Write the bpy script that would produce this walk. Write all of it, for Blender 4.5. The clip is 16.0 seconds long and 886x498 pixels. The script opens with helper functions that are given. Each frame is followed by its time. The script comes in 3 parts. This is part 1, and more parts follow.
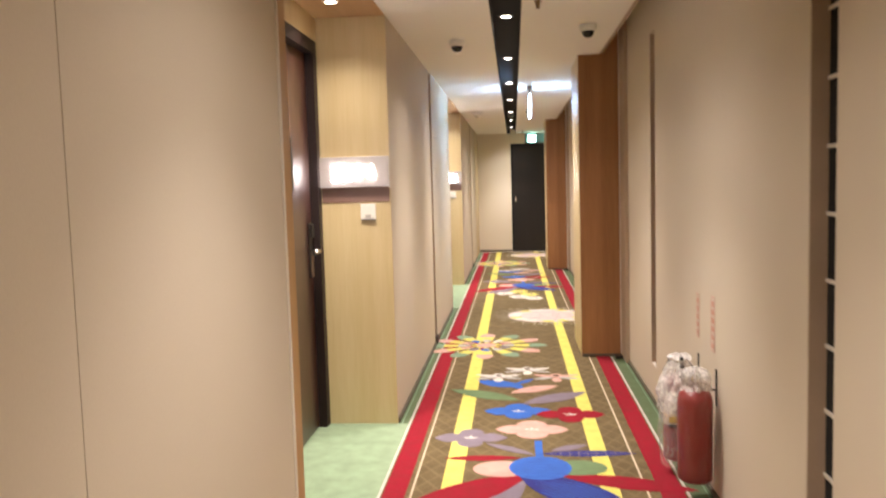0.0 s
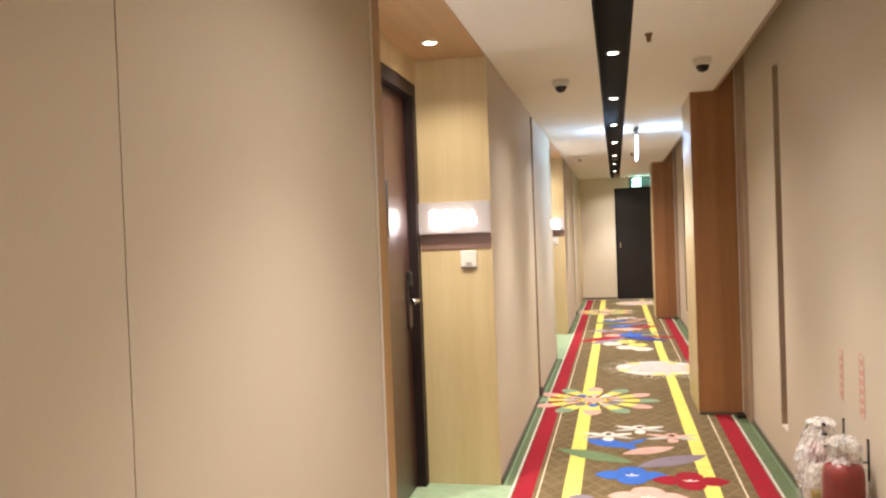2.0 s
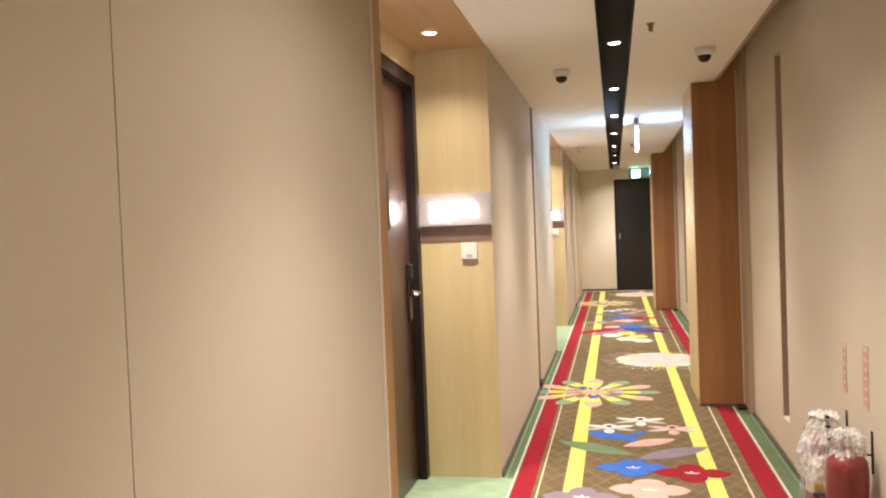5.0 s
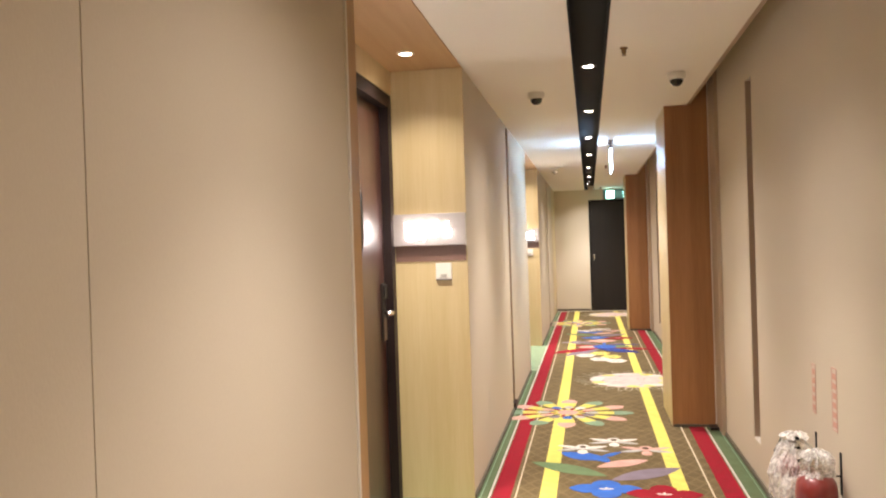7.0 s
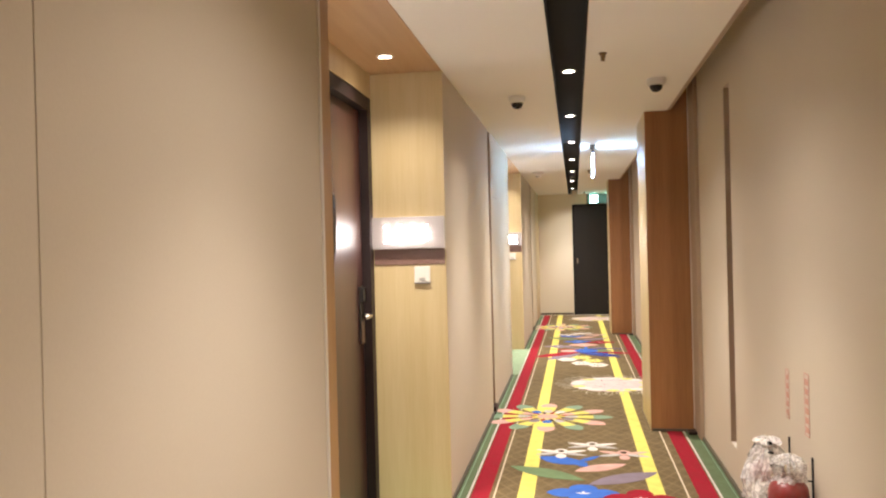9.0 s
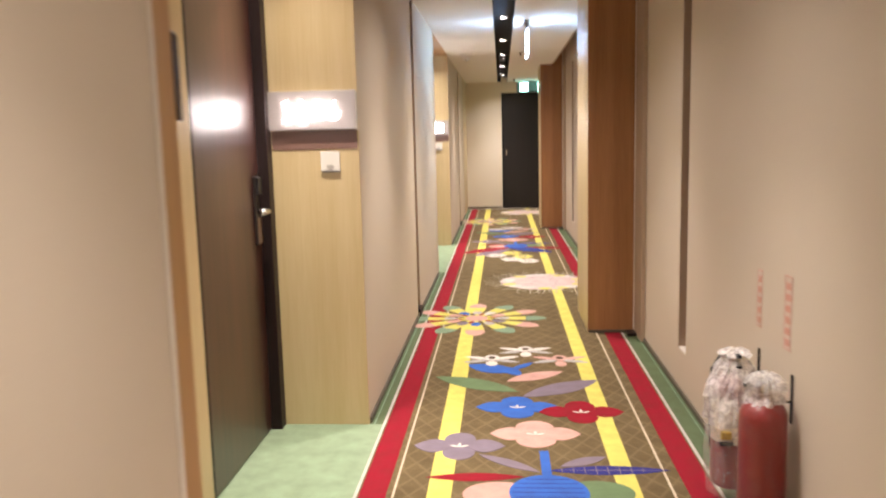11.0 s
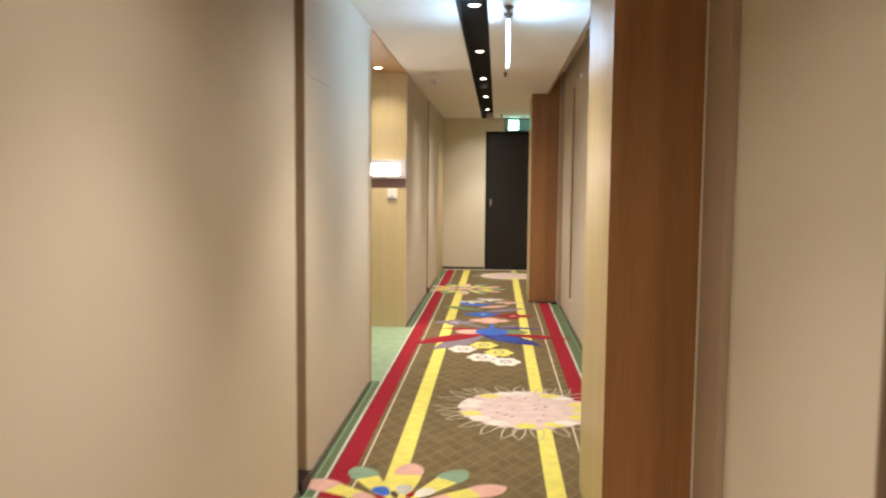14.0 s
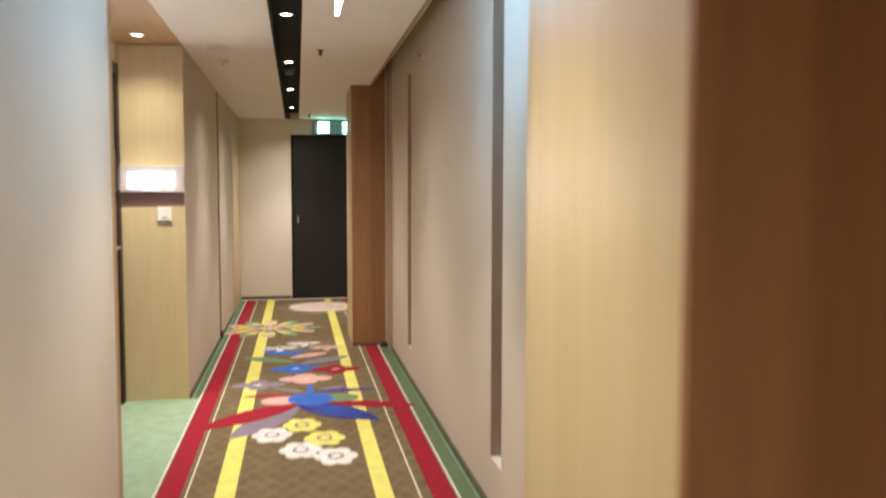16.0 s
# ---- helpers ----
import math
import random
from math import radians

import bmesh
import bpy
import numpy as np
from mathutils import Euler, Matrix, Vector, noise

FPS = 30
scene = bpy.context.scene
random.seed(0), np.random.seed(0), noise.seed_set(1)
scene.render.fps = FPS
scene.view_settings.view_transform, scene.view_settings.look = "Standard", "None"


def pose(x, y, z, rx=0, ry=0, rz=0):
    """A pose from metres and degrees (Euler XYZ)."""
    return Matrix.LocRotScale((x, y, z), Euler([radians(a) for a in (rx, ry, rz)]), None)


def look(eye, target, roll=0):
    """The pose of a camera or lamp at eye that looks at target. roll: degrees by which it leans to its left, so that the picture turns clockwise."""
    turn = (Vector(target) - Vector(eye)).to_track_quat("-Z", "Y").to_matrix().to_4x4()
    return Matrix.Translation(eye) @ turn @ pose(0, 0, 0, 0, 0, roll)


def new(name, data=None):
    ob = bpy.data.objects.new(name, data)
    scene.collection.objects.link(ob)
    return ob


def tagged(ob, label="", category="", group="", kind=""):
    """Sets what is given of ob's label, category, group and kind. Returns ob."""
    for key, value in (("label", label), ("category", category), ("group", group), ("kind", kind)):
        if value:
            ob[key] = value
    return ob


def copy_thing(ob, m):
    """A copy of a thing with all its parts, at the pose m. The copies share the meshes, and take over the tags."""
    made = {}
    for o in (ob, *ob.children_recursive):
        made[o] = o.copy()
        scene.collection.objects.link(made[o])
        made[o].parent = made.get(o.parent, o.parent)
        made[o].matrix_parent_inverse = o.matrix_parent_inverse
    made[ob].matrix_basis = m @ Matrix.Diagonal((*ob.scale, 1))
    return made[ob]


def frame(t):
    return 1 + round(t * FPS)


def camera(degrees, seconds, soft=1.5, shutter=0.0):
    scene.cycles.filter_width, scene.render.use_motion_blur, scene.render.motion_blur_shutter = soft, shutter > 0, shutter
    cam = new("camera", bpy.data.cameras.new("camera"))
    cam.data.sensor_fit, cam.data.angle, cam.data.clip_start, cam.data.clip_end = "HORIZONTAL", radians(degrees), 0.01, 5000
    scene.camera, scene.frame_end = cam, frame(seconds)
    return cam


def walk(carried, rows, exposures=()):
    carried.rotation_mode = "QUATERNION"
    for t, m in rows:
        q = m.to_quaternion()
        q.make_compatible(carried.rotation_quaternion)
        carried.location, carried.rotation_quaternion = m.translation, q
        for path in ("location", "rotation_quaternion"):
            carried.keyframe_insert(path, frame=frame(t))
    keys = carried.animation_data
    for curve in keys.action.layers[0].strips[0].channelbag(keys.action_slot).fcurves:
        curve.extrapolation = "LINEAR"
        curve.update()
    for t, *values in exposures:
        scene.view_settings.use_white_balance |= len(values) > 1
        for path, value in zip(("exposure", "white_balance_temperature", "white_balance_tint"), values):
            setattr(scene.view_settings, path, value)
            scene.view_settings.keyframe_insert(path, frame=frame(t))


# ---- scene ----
cam = camera(58.4, 16.0, soft=2.1, shutter=0.9)

# PATH
PATH = [
    (0, (-0.129, 0.361, 1.36), (-0.31, 2.346, 1.197), -1.6),
    (0.5, (-0.163, 0.422, 1.363), (-0.367, 2.408, 1.242), -0.6),
    (1, (-0.171, 0.455, 1.381), (-0.393, 2.44, 1.284), -0.3),
    (1.5, (-0.168, 0.527, 1.366), (-0.522, 2.496, 1.343), -1.0),
    (2, (-0.173, 0.586, 1.355), (-0.6, 2.54, 1.318), -2.1),
    (2.5, (-0.185, 0.615, 1.355), (-0.615, 2.567, 1.28), -3.0),
    (3, (-0.186, 0.616, 1.355), (-0.626, 2.565, 1.271), -2.7),
    (3.5, (-0.184, 0.613, 1.353), (-0.63, 2.562, 1.281), -2.1),
    (4, (-0.191, 0.608, 1.355), (-0.637, 2.556, 1.285), -2.2),
    (6.5, (-0.178, 0.614, 1.36), (-0.551, 2.579, 1.336), -1.9),
    (7, (-0.181, 0.612, 1.363), (-0.544, 2.579, 1.35), -1.8),
    (7.5, (-0.181, 0.615, 1.361), (-0.54, 2.583, 1.357), -1.7),
    (8, (-0.175, 0.612, 1.366), (-0.522, 2.582, 1.37), -1.6),
    (10.3, (-0.117, 0.758, 1.345), (-0.378, 2.741, 1.314), -1.0),
    (10.5, (-0.144, 0.861, 1.335), (-0.373, 2.848, 1.284), -1.2),
    (11, (-0.189, 1.268, 1.304), (-0.339, 3.243, 1.029), -1.4),
    (11.5, (-0.187, 1.679, 1.321), (-0.512, 3.63, 1.024), -2.0),
    (12, (-0.185, 2.06, 1.313), (-0.718, 3.965, 1.017), 2.4),
    (12.5, (-0.159, 2.468, 1.297), (-0.764, 4.357, 1.043), 2.8),
    (13, (-0.127, 2.973, 1.303), (-0.647, 4.893, 1.097), 3.0),
    (13.5, (-0.078, 3.389, 1.317), (-0.271, 5.373, 1.154), 0.9),
    (14, (-0.005, 3.82, 1.315), (-0.138, 5.809, 1.15), 0.5),
    (14.5, (-0.012, 4.256, 1.305), (0.061, 6.249, 1.154), 1.8),
    (15, (-0.029, 4.698, 1.314), (0.357, 6.648, 1.092), 1.6),
    (15.5, (-0.091, 5.123, 1.343), (0.248, 7.084, 1.144), 0.4),
    (16, (-0.105, 5.593, 1.346), (0.256, 7.555, 1.209), 0.1),
]
EXPOSURES = [(0.0, 0.17, 6600, 17), (2.0, 0.24, 6600, 15), (8.0, 0.25, 6600, 15), (10.5, 0.2, 6600, 15), (11.0, 0.05, 6600, 19), (11.5, 0.0, 6500, 16), (12.5, 0.03, 6500, 13), (13.5, -0.17, 6750, 8), (14.5, -0.16, 6800, 14), (15.5, -0.12, 6500, 15), (16.0, -0.2, 6350, 13)]
walk(cam, [(t, look(*r)) for t, *r in PATH], EXPOSURES)

# ---- world and exposure ----
world = bpy.data.worlds.new("world")
scene.world = world
world.use_nodes = True
world.node_tree.nodes["Background"].inputs[0].default_value = (0.9, 0.8, 0.7, 1)
world.node_tree.nodes["Background"].inputs[1].default_value = 0.02

# ---- plan, in metres: y runs along the corridor ----
XL, XR = -0.82, 0.70
CEIL = 2.30
COVE_X, COVE_Z = 0.53, 2.50
BACK, END = -3.2, 15.914
BAY = 6.141
NX = -1.207
SLOT = (-0.24, -0.07)
SLOT_TOP = 2.378
COL_X, COL_Y, COL_L = 0.372, 6.498, 0.712
NICHES = [(2.80, 4.765), (8.96, 10.955)]
OAK_END = 14.74
GROOVES_R = [(2.495, 2.684), (5.13, 5.295), (8.653, 8.84), (11.235, 11.41), (14.79, 14.98)]
GROOVES_L = [(7.0, 7.165), (13.14, 13.305)]
GZ = (0.22, 2.22)
LAMPS = [5.342 + 1.6535 * k for k in range(-4, 7)]
NICHE_LAMPS = [4.375, 10.63]


# ---- lamps of the place ----
def spot(x, y, z, watts, cone, color, size=0.03, blend=0.9):
    ld = bpy.data.lights.new("downlight_beam", "SPOT")
    ld.energy, ld.spot_size, ld.spot_blend = watts, radians(cone), blend
    ld.color, ld.shadow_soft_size = color, size
    new("downlight_beam", ld).matrix_world = pose(x, y, z)


WARM = (1.0, 0.94, 0.88)
for y in LAMPS:
    power = 0.88 if y < 3 else 1.0
    spot(-0.155, y, SLOT_TOP - 0.022, 146 * power, 80, WARM, 0.035, 0.95)
    spot(-0.155, y, SLOT_TOP - 0.026, 56 * power, 134, WARM, 0.05, 1.0)
for y in NICHE_LAMPS:
    spot(-1.03, y, CEIL - 0.022, 34, 130, (1.0, 0.93, 0.80), 0.03, 1.0)
    spot(-1.03, y, CEIL - 0.020, 138, 62, (1.0, 0.93, 0.80), 0.03, 1.0)


# ---- materials ----
def nodes_of(name):
    m = bpy.data.materials.new(name)
    m.use_nodes = True
    nt = m.node_tree
    return m, nt, nt.nodes["Principled BSDF"]


def material(name, c1, c2=None, rough=0.6, metal=0.0, scale=4.0, stretch=(1, 1, 1), fine=120.0, bump=0.0, fine_mix=0.25, emit=0.0, emit_color=None, alpha=1.0):
    """A surface of two tones, mixed by a broad and a fine noise, with a fine relief."""
    m, nt, b = nodes_of(name)
    b.inputs["Roughness"].default_value = rough
    b.inputs["Metallic"].default_value = metal
    if c2 is None:
        c2 = tuple(v * 0.88 for v in c1)
    co = nt.nodes.new("ShaderNodeTexCoord")
    mp = nt.nodes.new("ShaderNodeMapping")
    mp.inputs["Scale"].default_value = stretch
    nt.links.new(co.outputs["Object"], mp.inputs["Vector"])
    n1 = nt.nodes.new("ShaderNodeTexNoise")
    n1.inputs["Scale"].default_value, n1.inputs["Detail"].default_value = scale, 5
    n2 = nt.nodes.new("ShaderNodeTexNoise")
    n2.inputs["Scale"].default_value, n2.inputs["Detail"].default_value = fine, 3
    for n in (n1, n2):
        nt.links.new(mp.outputs[0], n.inputs["Vector"])
    blend = nt.nodes.new("ShaderNodeMix")
    blend.data_type = "FLOAT"
    blend.inputs[0].default_value = fine_mix
    nt.links.new(n1.outputs["Fac"], blend.inputs[2])
    nt.links.new(n2.outputs["Fac"], blend.inputs[3])
    spread = nt.nodes.new("ShaderNodeMapRange")
    spread.inputs["From Min"].default_value, spread.inputs["From Max"].default_value = 0.3, 0.7
    nt.links.new(blend.outputs[0], spread.inputs["Value"])
    mix = nt.nodes.new("ShaderNodeMix")
    mix.data_type = "RGBA"
    mix.inputs[6].default_value, mix.inputs[7].default_value = (*c1, 1), (*c2, 1)
    nt.links.new(spread.outputs[0], mix.inputs[0])
    nt.links.new(mix.outputs[2], b.inputs["Base Color"])
    if bump:
        bp = nt.nodes.new("ShaderNodeBump")
        bp.inputs["Strength"].default_value, bp.inputs["Distance"].default_value = bump, 0.002
        nt.links.new(n2.outputs["Fac"], bp.inputs["Height"])
        nt.links.new(bp.outputs[0], b.inputs["Normal"])
    if emit:
        b.inputs["Emission Color"].default_value = (*(emit_color or c1), 1)
        b.inputs["Emission Strength"].default_value = emit
    b.inputs["Alpha"].default_value = alpha
    return m


def carpet_material():
    """Brown pile with a paler diamond lattice."""
    m = material("carpet_brown", (0.182, 0.134, 0.066), (0.090, 0.064, 0.030), 0.97, scale=9, fine=330, bump=1.0, fine_mix=0.5)
    nt = m.node_tree
    b = nt.nodes["Principled BSDF"]
    base = b.inputs["Base Color"].links[0].from_socket
    co = nt.nodes.new("ShaderNodeTexCoord")
    sep = nt.nodes.new("ShaderNodeSeparateXYZ")
    nt.links.new(co.outputs["Object"], sep.inputs[0])

    def calc(op, a, c):
        n = nt.nodes.new("ShaderNodeMath")
        n.operation = op
        for i, v in enumerate((a, c)):
            if isinstance(v, (int, float)):
                n.inputs[i].default_value = v
            else:
                nt.links.new(v, n.inputs[i])
        return n.outputs[0]

    lines = []
    for sign in (1, -1):
        u = calc("ADD", calc("MULTIPLY", sep.outputs[0], 10.9), calc("MULTIPLY", sep.outputs[1], 6.7 * sign))
        edge_on = calc("ABSOLUTE", calc("SUBTRACT", calc("FRACT", u, 0), 0.5), 0)
        lines.append(calc("MULTIPLY", calc("MAXIMUM", calc("SUBTRACT", edge_on, 0.37), 0.0), 7.7))
    grid = calc("MULTIPLY", calc("MAXIMUM", lines[0], lines[1]), 0.27)
    mix = nt.nodes.new("ShaderNodeMix")
    mix.data_type = "RGBA"
    mix.inputs[7].default_value = (0.30, 0.22, 0.125, 1)
    nt.links.new(grid, mix.inputs[0])
    nt.links.new(base, mix.inputs[6])
    nt.links.new(mix.outputs[2], b.inputs["Base Color"])
    return m


def pile(name, c):
    m = material(name, c, tuple(v * 0.6 + w for v, w in zip(c, (0.02, 0.014, 0.008))), 0.97, scale=13, fine=330, bump=1.0, fine_mix=0.5)
    m.node_tree.nodes["Principled BSDF"].inputs["Specular IOR Level"].default_value = 0.1
    return m


WALL = material("fabric_wallpaper", (0.60, 0.52, 0.40), (0.555, 0.475, 0.36), 0.75, scale=1.1, stretch=(1, 1, 0.5), fine=260, bump=0.12, fine_mix=0.35)
# Lighter than WALL; for the end wall only.
WALL_PALE = material("pale_cream_wall", (0.78, 0.71, 0.58), (0.74, 0.67, 0.54), 0.7, scale=1.1, fine=200, bump=0.1)
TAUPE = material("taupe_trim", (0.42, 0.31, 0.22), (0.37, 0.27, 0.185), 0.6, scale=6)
TAUPE_DARK = material("brown_taupe", (0.38, 0.285, 0.195), (0.34, 0.25, 0.17), 0.6, scale=6)
UMBER = material("dark_umber", (0.15, 0.108, 0.075), (0.12, 0.086, 0.06), 0.65, scale=5)
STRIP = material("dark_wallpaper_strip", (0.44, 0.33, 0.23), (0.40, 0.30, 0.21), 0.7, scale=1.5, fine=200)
LEDGE = material("pale_ledge", (0.72, 0.66, 0.56), None, 0.5)
WHITE = material("white_ceiling_paint", (0.88, 0.845, 0.785), (0.85, 0.815, 0.755), 0.85, scale=0.8, fine=60, bump=0.08)
OAK = material("oak_veneer", (0.61, 0.485, 0.27), (0.53, 0.40, 0.20), 0.42, scale=1.5, stretch=(10, 10, 0.4), fine=12, bump=0.12, fine_mix=0.36)
OAK_TRIM = material("oak_edge", (0.46, 0.27, 0.11), (0.38, 0.21, 0.08), 0.45, scale=2, stretch=(12, 12, 0.6), fine=9)
OAK_FLAT = material("oak_ceiling_veneer", (0.50, 0.30, 0.14), (0.42, 0.24, 0.10), 0.5, scale=1.6, stretch=(12, 0.6, 12), fine=9)
# Redder than OAK and darkened: the column front's dim light is put into the colour.
OAK_FACE = material("dimmed_red_oak", (0.38, 0.178, 0.068), (0.245, 0.108, 0.038), 0.42, scale=1.5, stretch=(10, 10, 0.4), fine=12, bump=0.12, fine_mix=0.36)
WALNUT = material("walnut_veneer", (0.080, 0.021, 0.012), (0.012, 0.0035, 0.0025), 0.6, scale=2, stretch=(13, 13, 0.4), fine=11, fine_mix=0.55)
for socket, value in (("Coat Weight", 1.0), ("Coat IOR", 1.62), ("Coat Roughness", 0.33), ("Specular IOR Level", 0.2)):
    WALNUT.node_tree.nodes["Principled BSDF"].inputs[socket].default_value = value
WALNUT_DARK = material("dark_jamb", (0.02, 0.010, 0.009), (0.013, 0.007, 0.006), 0.45, scale=3, stretch=(10, 10, 0.6))
WALNUT_DARK.node_tree.nodes["Principled BSDF"].inputs["Specular IOR Level"].default_value = 0.25
BROWN_BAND = material("brown_lacquer", (0.21, 0.115, 0.085), (0.19, 0.10, 0.075), 0.45)
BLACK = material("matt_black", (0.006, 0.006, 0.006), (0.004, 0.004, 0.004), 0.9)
BLACK_DOOR = material("black_door_laminate", (0.012, 0.010, 0.010), (0.008, 0.007, 0.007), 0.45, scale=2, stretch=(10, 10, 0.5))
SKIRT = material("dark_skirting", (0.11, 0.09, 0.06), (0.085, 0.07, 0.05), 0.5)
STEEL = material("brushed_steel", (0.72, 0.70, 0.67), (0.6, 0.58, 0.55), 0.25, 1.0, scale=3, stretch=(20, 20, 1))
DARK_STEEL = material("dark_steel", (0.10, 0.085, 0.08), (0.07, 0.06, 0.055), 0.3, 0.9, scale=3, stretch=(20, 20, 1))
BRONZE = material("dull_bronze", (0.30, 0.22, 0.17), (0.22, 0.16, 0.12), 0.42, 0.8, scale=4)
PLASTIC = material("white_plastic", (0.78, 0.75, 0.68), None, 0.4)
GREY = material("grey_plastic", (0.16, 0.15, 0.14), None, 0.4)
PALE_GREY = material("pale_grey_plastic", (0.45, 0.42, 0.37), None, 0.4)
SMOKED = material("smoked_dome", (0.015, 0.014, 0.016), None, 0.12)
BRASS = material("old_brass", (0.26, 0.17, 0.08), (0.18, 0.11, 0.05), 0.5, 0.6)
ACRYLIC = material("frosted_acrylic", (0.40, 0.365, 0.35), (0.37, 0.335, 0.32), 0.35)
# Paler than ACRYLIC: the brightness of the lit box end is put into the colour.
ACRYLIC_EDGE = material("lit_acrylic_edge", (0.80, 0.77, 0.70), (0.74, 0.71, 0.64), 0.2)
GLOW = material("lit_digits", (1, 0.97, 0.92), None, 0.5, emit=85.0, emit_color=(1.0, 0.95, 0.9))
LAMP_ON = material("lit_lamp_lens", (1, 0.95, 0.85), None, 0.5, emit=25.0, emit_color=(1.0, 0.9, 0.75))
COOL_ON = material("lit_cool_panel", (0.9, 0.97, 1.0), None, 0.5, emit=40.0, emit_color=(0.36, 0.64, 1.0))
EXIT_DIM = material("green_sign_face", (0.12, 0.22, 0.20), None, 0.3, emit=0.10, emit_color=(0.35, 0.75, 0.68))
EXIT_ON = material("lit_green_white", (0.6, 1, 0.9), None, 0.4, emit=15.0, emit_color=(0.38, 1.0, 0.88))
RED_PAINT = material("red_enamel", (0.235, 0.020, 0.016), (0.19, 0.016, 0.013), 0.36)
LABEL_W = material("paper_label", (0.75, 0.68, 0.55), None, 0.6)
STICK_RED = material("red_sticker_ink", (0.60, 0.30, 0.22), None, 0.6)
STICK_PALE = material("pale_sticker_film", (0.61, 0.49, 0.39), None, 0.5)
RUBBER = material("black_rubber", (0.02, 0.019, 0.018), None, 0.5)
GAUGE_Y = material("yellow_print", (0.6, 0.42, 0.06), None, 0.5)


def film_material(name, thin, thick):
    """Wrinkled clear film: alpha runs from thin to thick along its creases."""
    m, nt, b = nodes_of(name)
    b.inputs["Base Color"].default_value = (0.88, 0.85, 0.80, 1)
    b.inputs["Roughness"].default_value = 0.13
    no = nt.nodes.new("ShaderNodeTexNoise")
    no.inputs["Scale"].default_value, no.inputs["Detail"].default_value, no.inputs["Distortion"].default_value = 13, 2, 0.8
    fold = nt.nodes.new("ShaderNodeMapRange")
    fold.inputs["From Min"].default_value, fold.inputs["From Max"].default_value = 0.40, 0.66
    fold.inputs["To Min"].default_value, fold.inputs["To Max"].default_value = thin, thick
    nt.links.new(no.outputs["Fac"], fold.inputs["Value"])
    nt.links.new(fold.outputs[0], b.inputs["Alpha"])
    bp = nt.nodes.new("ShaderNodeBump")
    bp.inputs["Strength"].default_value, bp.inputs["Distance"].default_value = 0.6, 0.012
    nt.links.new(no.outputs["Fac"], bp.inputs["Height"])
    nt.links.new(bp.outputs[0], b.inputs["Normal"])
    return m


FILM = film_material("clear_plastic_bag", 0.14, 0.30)
FILM_TIGHT = film_material("tight_clear_film", 0.0, 0.07)
CLOUDY = film_material("cloudy_bag_plastic", 0.34, 0.72)
CARPET = carpet_material()
CARPET.node_tree.nodes["Principled BSDF"].inputs["Specular IOR Level"].default_value = 0.1
P_GREEN = pile("pile_border_green", (0.125, 0.175, 0.09))
P_MINT = pile("pile_mint_green", (0.31, 0.42, 0.265))
P_RED = pile("pile_red", (0.32, 0.011, 0.027))
P_YELLOW = pile("pile_yellow", (0.78, 0.70, 0.165))
P_WHITE = pile("pile_cream", (0.80, 0.75, 0.66))
P_EDGE = pile("pile_edge_white", (0.66, 0.62, 0.54))
P_LINE = pile("pile_sand", (0.74, 0.62, 0.44))
P_PALE = pile("pile_pale_green", (0.24, 0.36, 0.24))
P_BLUE = pile("pile_blue", (0.045, 0.155, 0.54))
P_NAVY = pile("pile_navy", (0.035, 0.04, 0.22))
P_PINK = pile("pile_pink", (0.72, 0.42, 0.35))
P_LILAC = pile("pile_lilac", (0.25, 0.205, 0.25))
P_LEAF = pile("pile_leaf_green", (0.17, 0.26, 0.13))
P_GREY = pile("pile_grey", (0.52, 0.50, 0.47))
P_BROWN = pile("pile_dark_brown", (0.10, 0.065, 0.04))


# ---- mesh helpers ----
def mesh_object(name, bm, mat, parent=None, smooth=False):
    me = bpy.data.meshes.new(name)
    bmesh.ops.recalc_face_normals(bm, faces=bm.faces)
    bm.to_mesh(me)
    bm.free()
    me.materials.append(mat)
    if smooth:
        for p in me.polygons:
            p.use_smooth = True
    ob = new(name, me)
    ob.parent = parent
    return ob


def part(name, bm, mat, parent, label="", smooth=False):
    return tagged(mesh_object(name, bm, mat, parent, smooth), label)


def thing(name, label, category, m=None, group="", kind=""):
    ob = tagged(new(name), label, category, group, kind)
    ob.empty_display_size = 0.1
    if m is not None:
        ob.matrix_basis = m
    return ob


def add_box(bm, x0, x1, y0, y1, z0, z1):
    vs = [bm.verts.new((x, y, z)) for x in (x0, x1) for y in (y0, y1) for z in (z0, z1)]
    for f in ((0, 1, 3, 2), (4, 6, 7, 5), (0, 4, 5, 1), (2, 3, 7, 6), (0, 2, 6, 4), (1, 5, 7, 3)):
        bm.faces.new([vs[i] for i in f])
    return bm


def box(x0, x1, y0, y1, z0, z1, bevel=0.0):
    bm = add_box(bmesh.new(), x0, x1, y0, y1, z0, z1)
    if bevel:
        bmesh.ops.bevel(bm, geom=list(bm.edges), offset=bevel, segments=2, affect="EDGES", profile=0.5)
    return bm


def boxes(*rows):
    bm = bmesh.new()
    for r in rows:
        add_box(bm, *r)
    return bm


def lathe(profile, segments=28, axis="Z", at=(0, 0, 0)):
    """A turned body from (radius, height) pairs."""
    bm = bmesh.new()
    rings = []
    for r, h in profile:
        ring = []
        for i in range(segments):
            a = 2 * math.pi * i / segments
            c, s = r * math.cos(a), r * math.sin(a)
            p = (c, s, h) if axis == "Z" else ((h, c, s) if axis == "X" else (c, h, s))
            ring.append(bm.verts.new((p[0] + at[0], p[1] + at[1], p[2] + at[2])))
        rings.append(ring)
    for a, b in zip(rings, rings[1:]):
        for i in range(segments):
            j = (i + 1) % segments
            bm.faces.new((a[i], a[j], b[j], b[i]))
    for ring in (rings[0], rings[-1]):
        bm.faces.new(ring)
    return bm


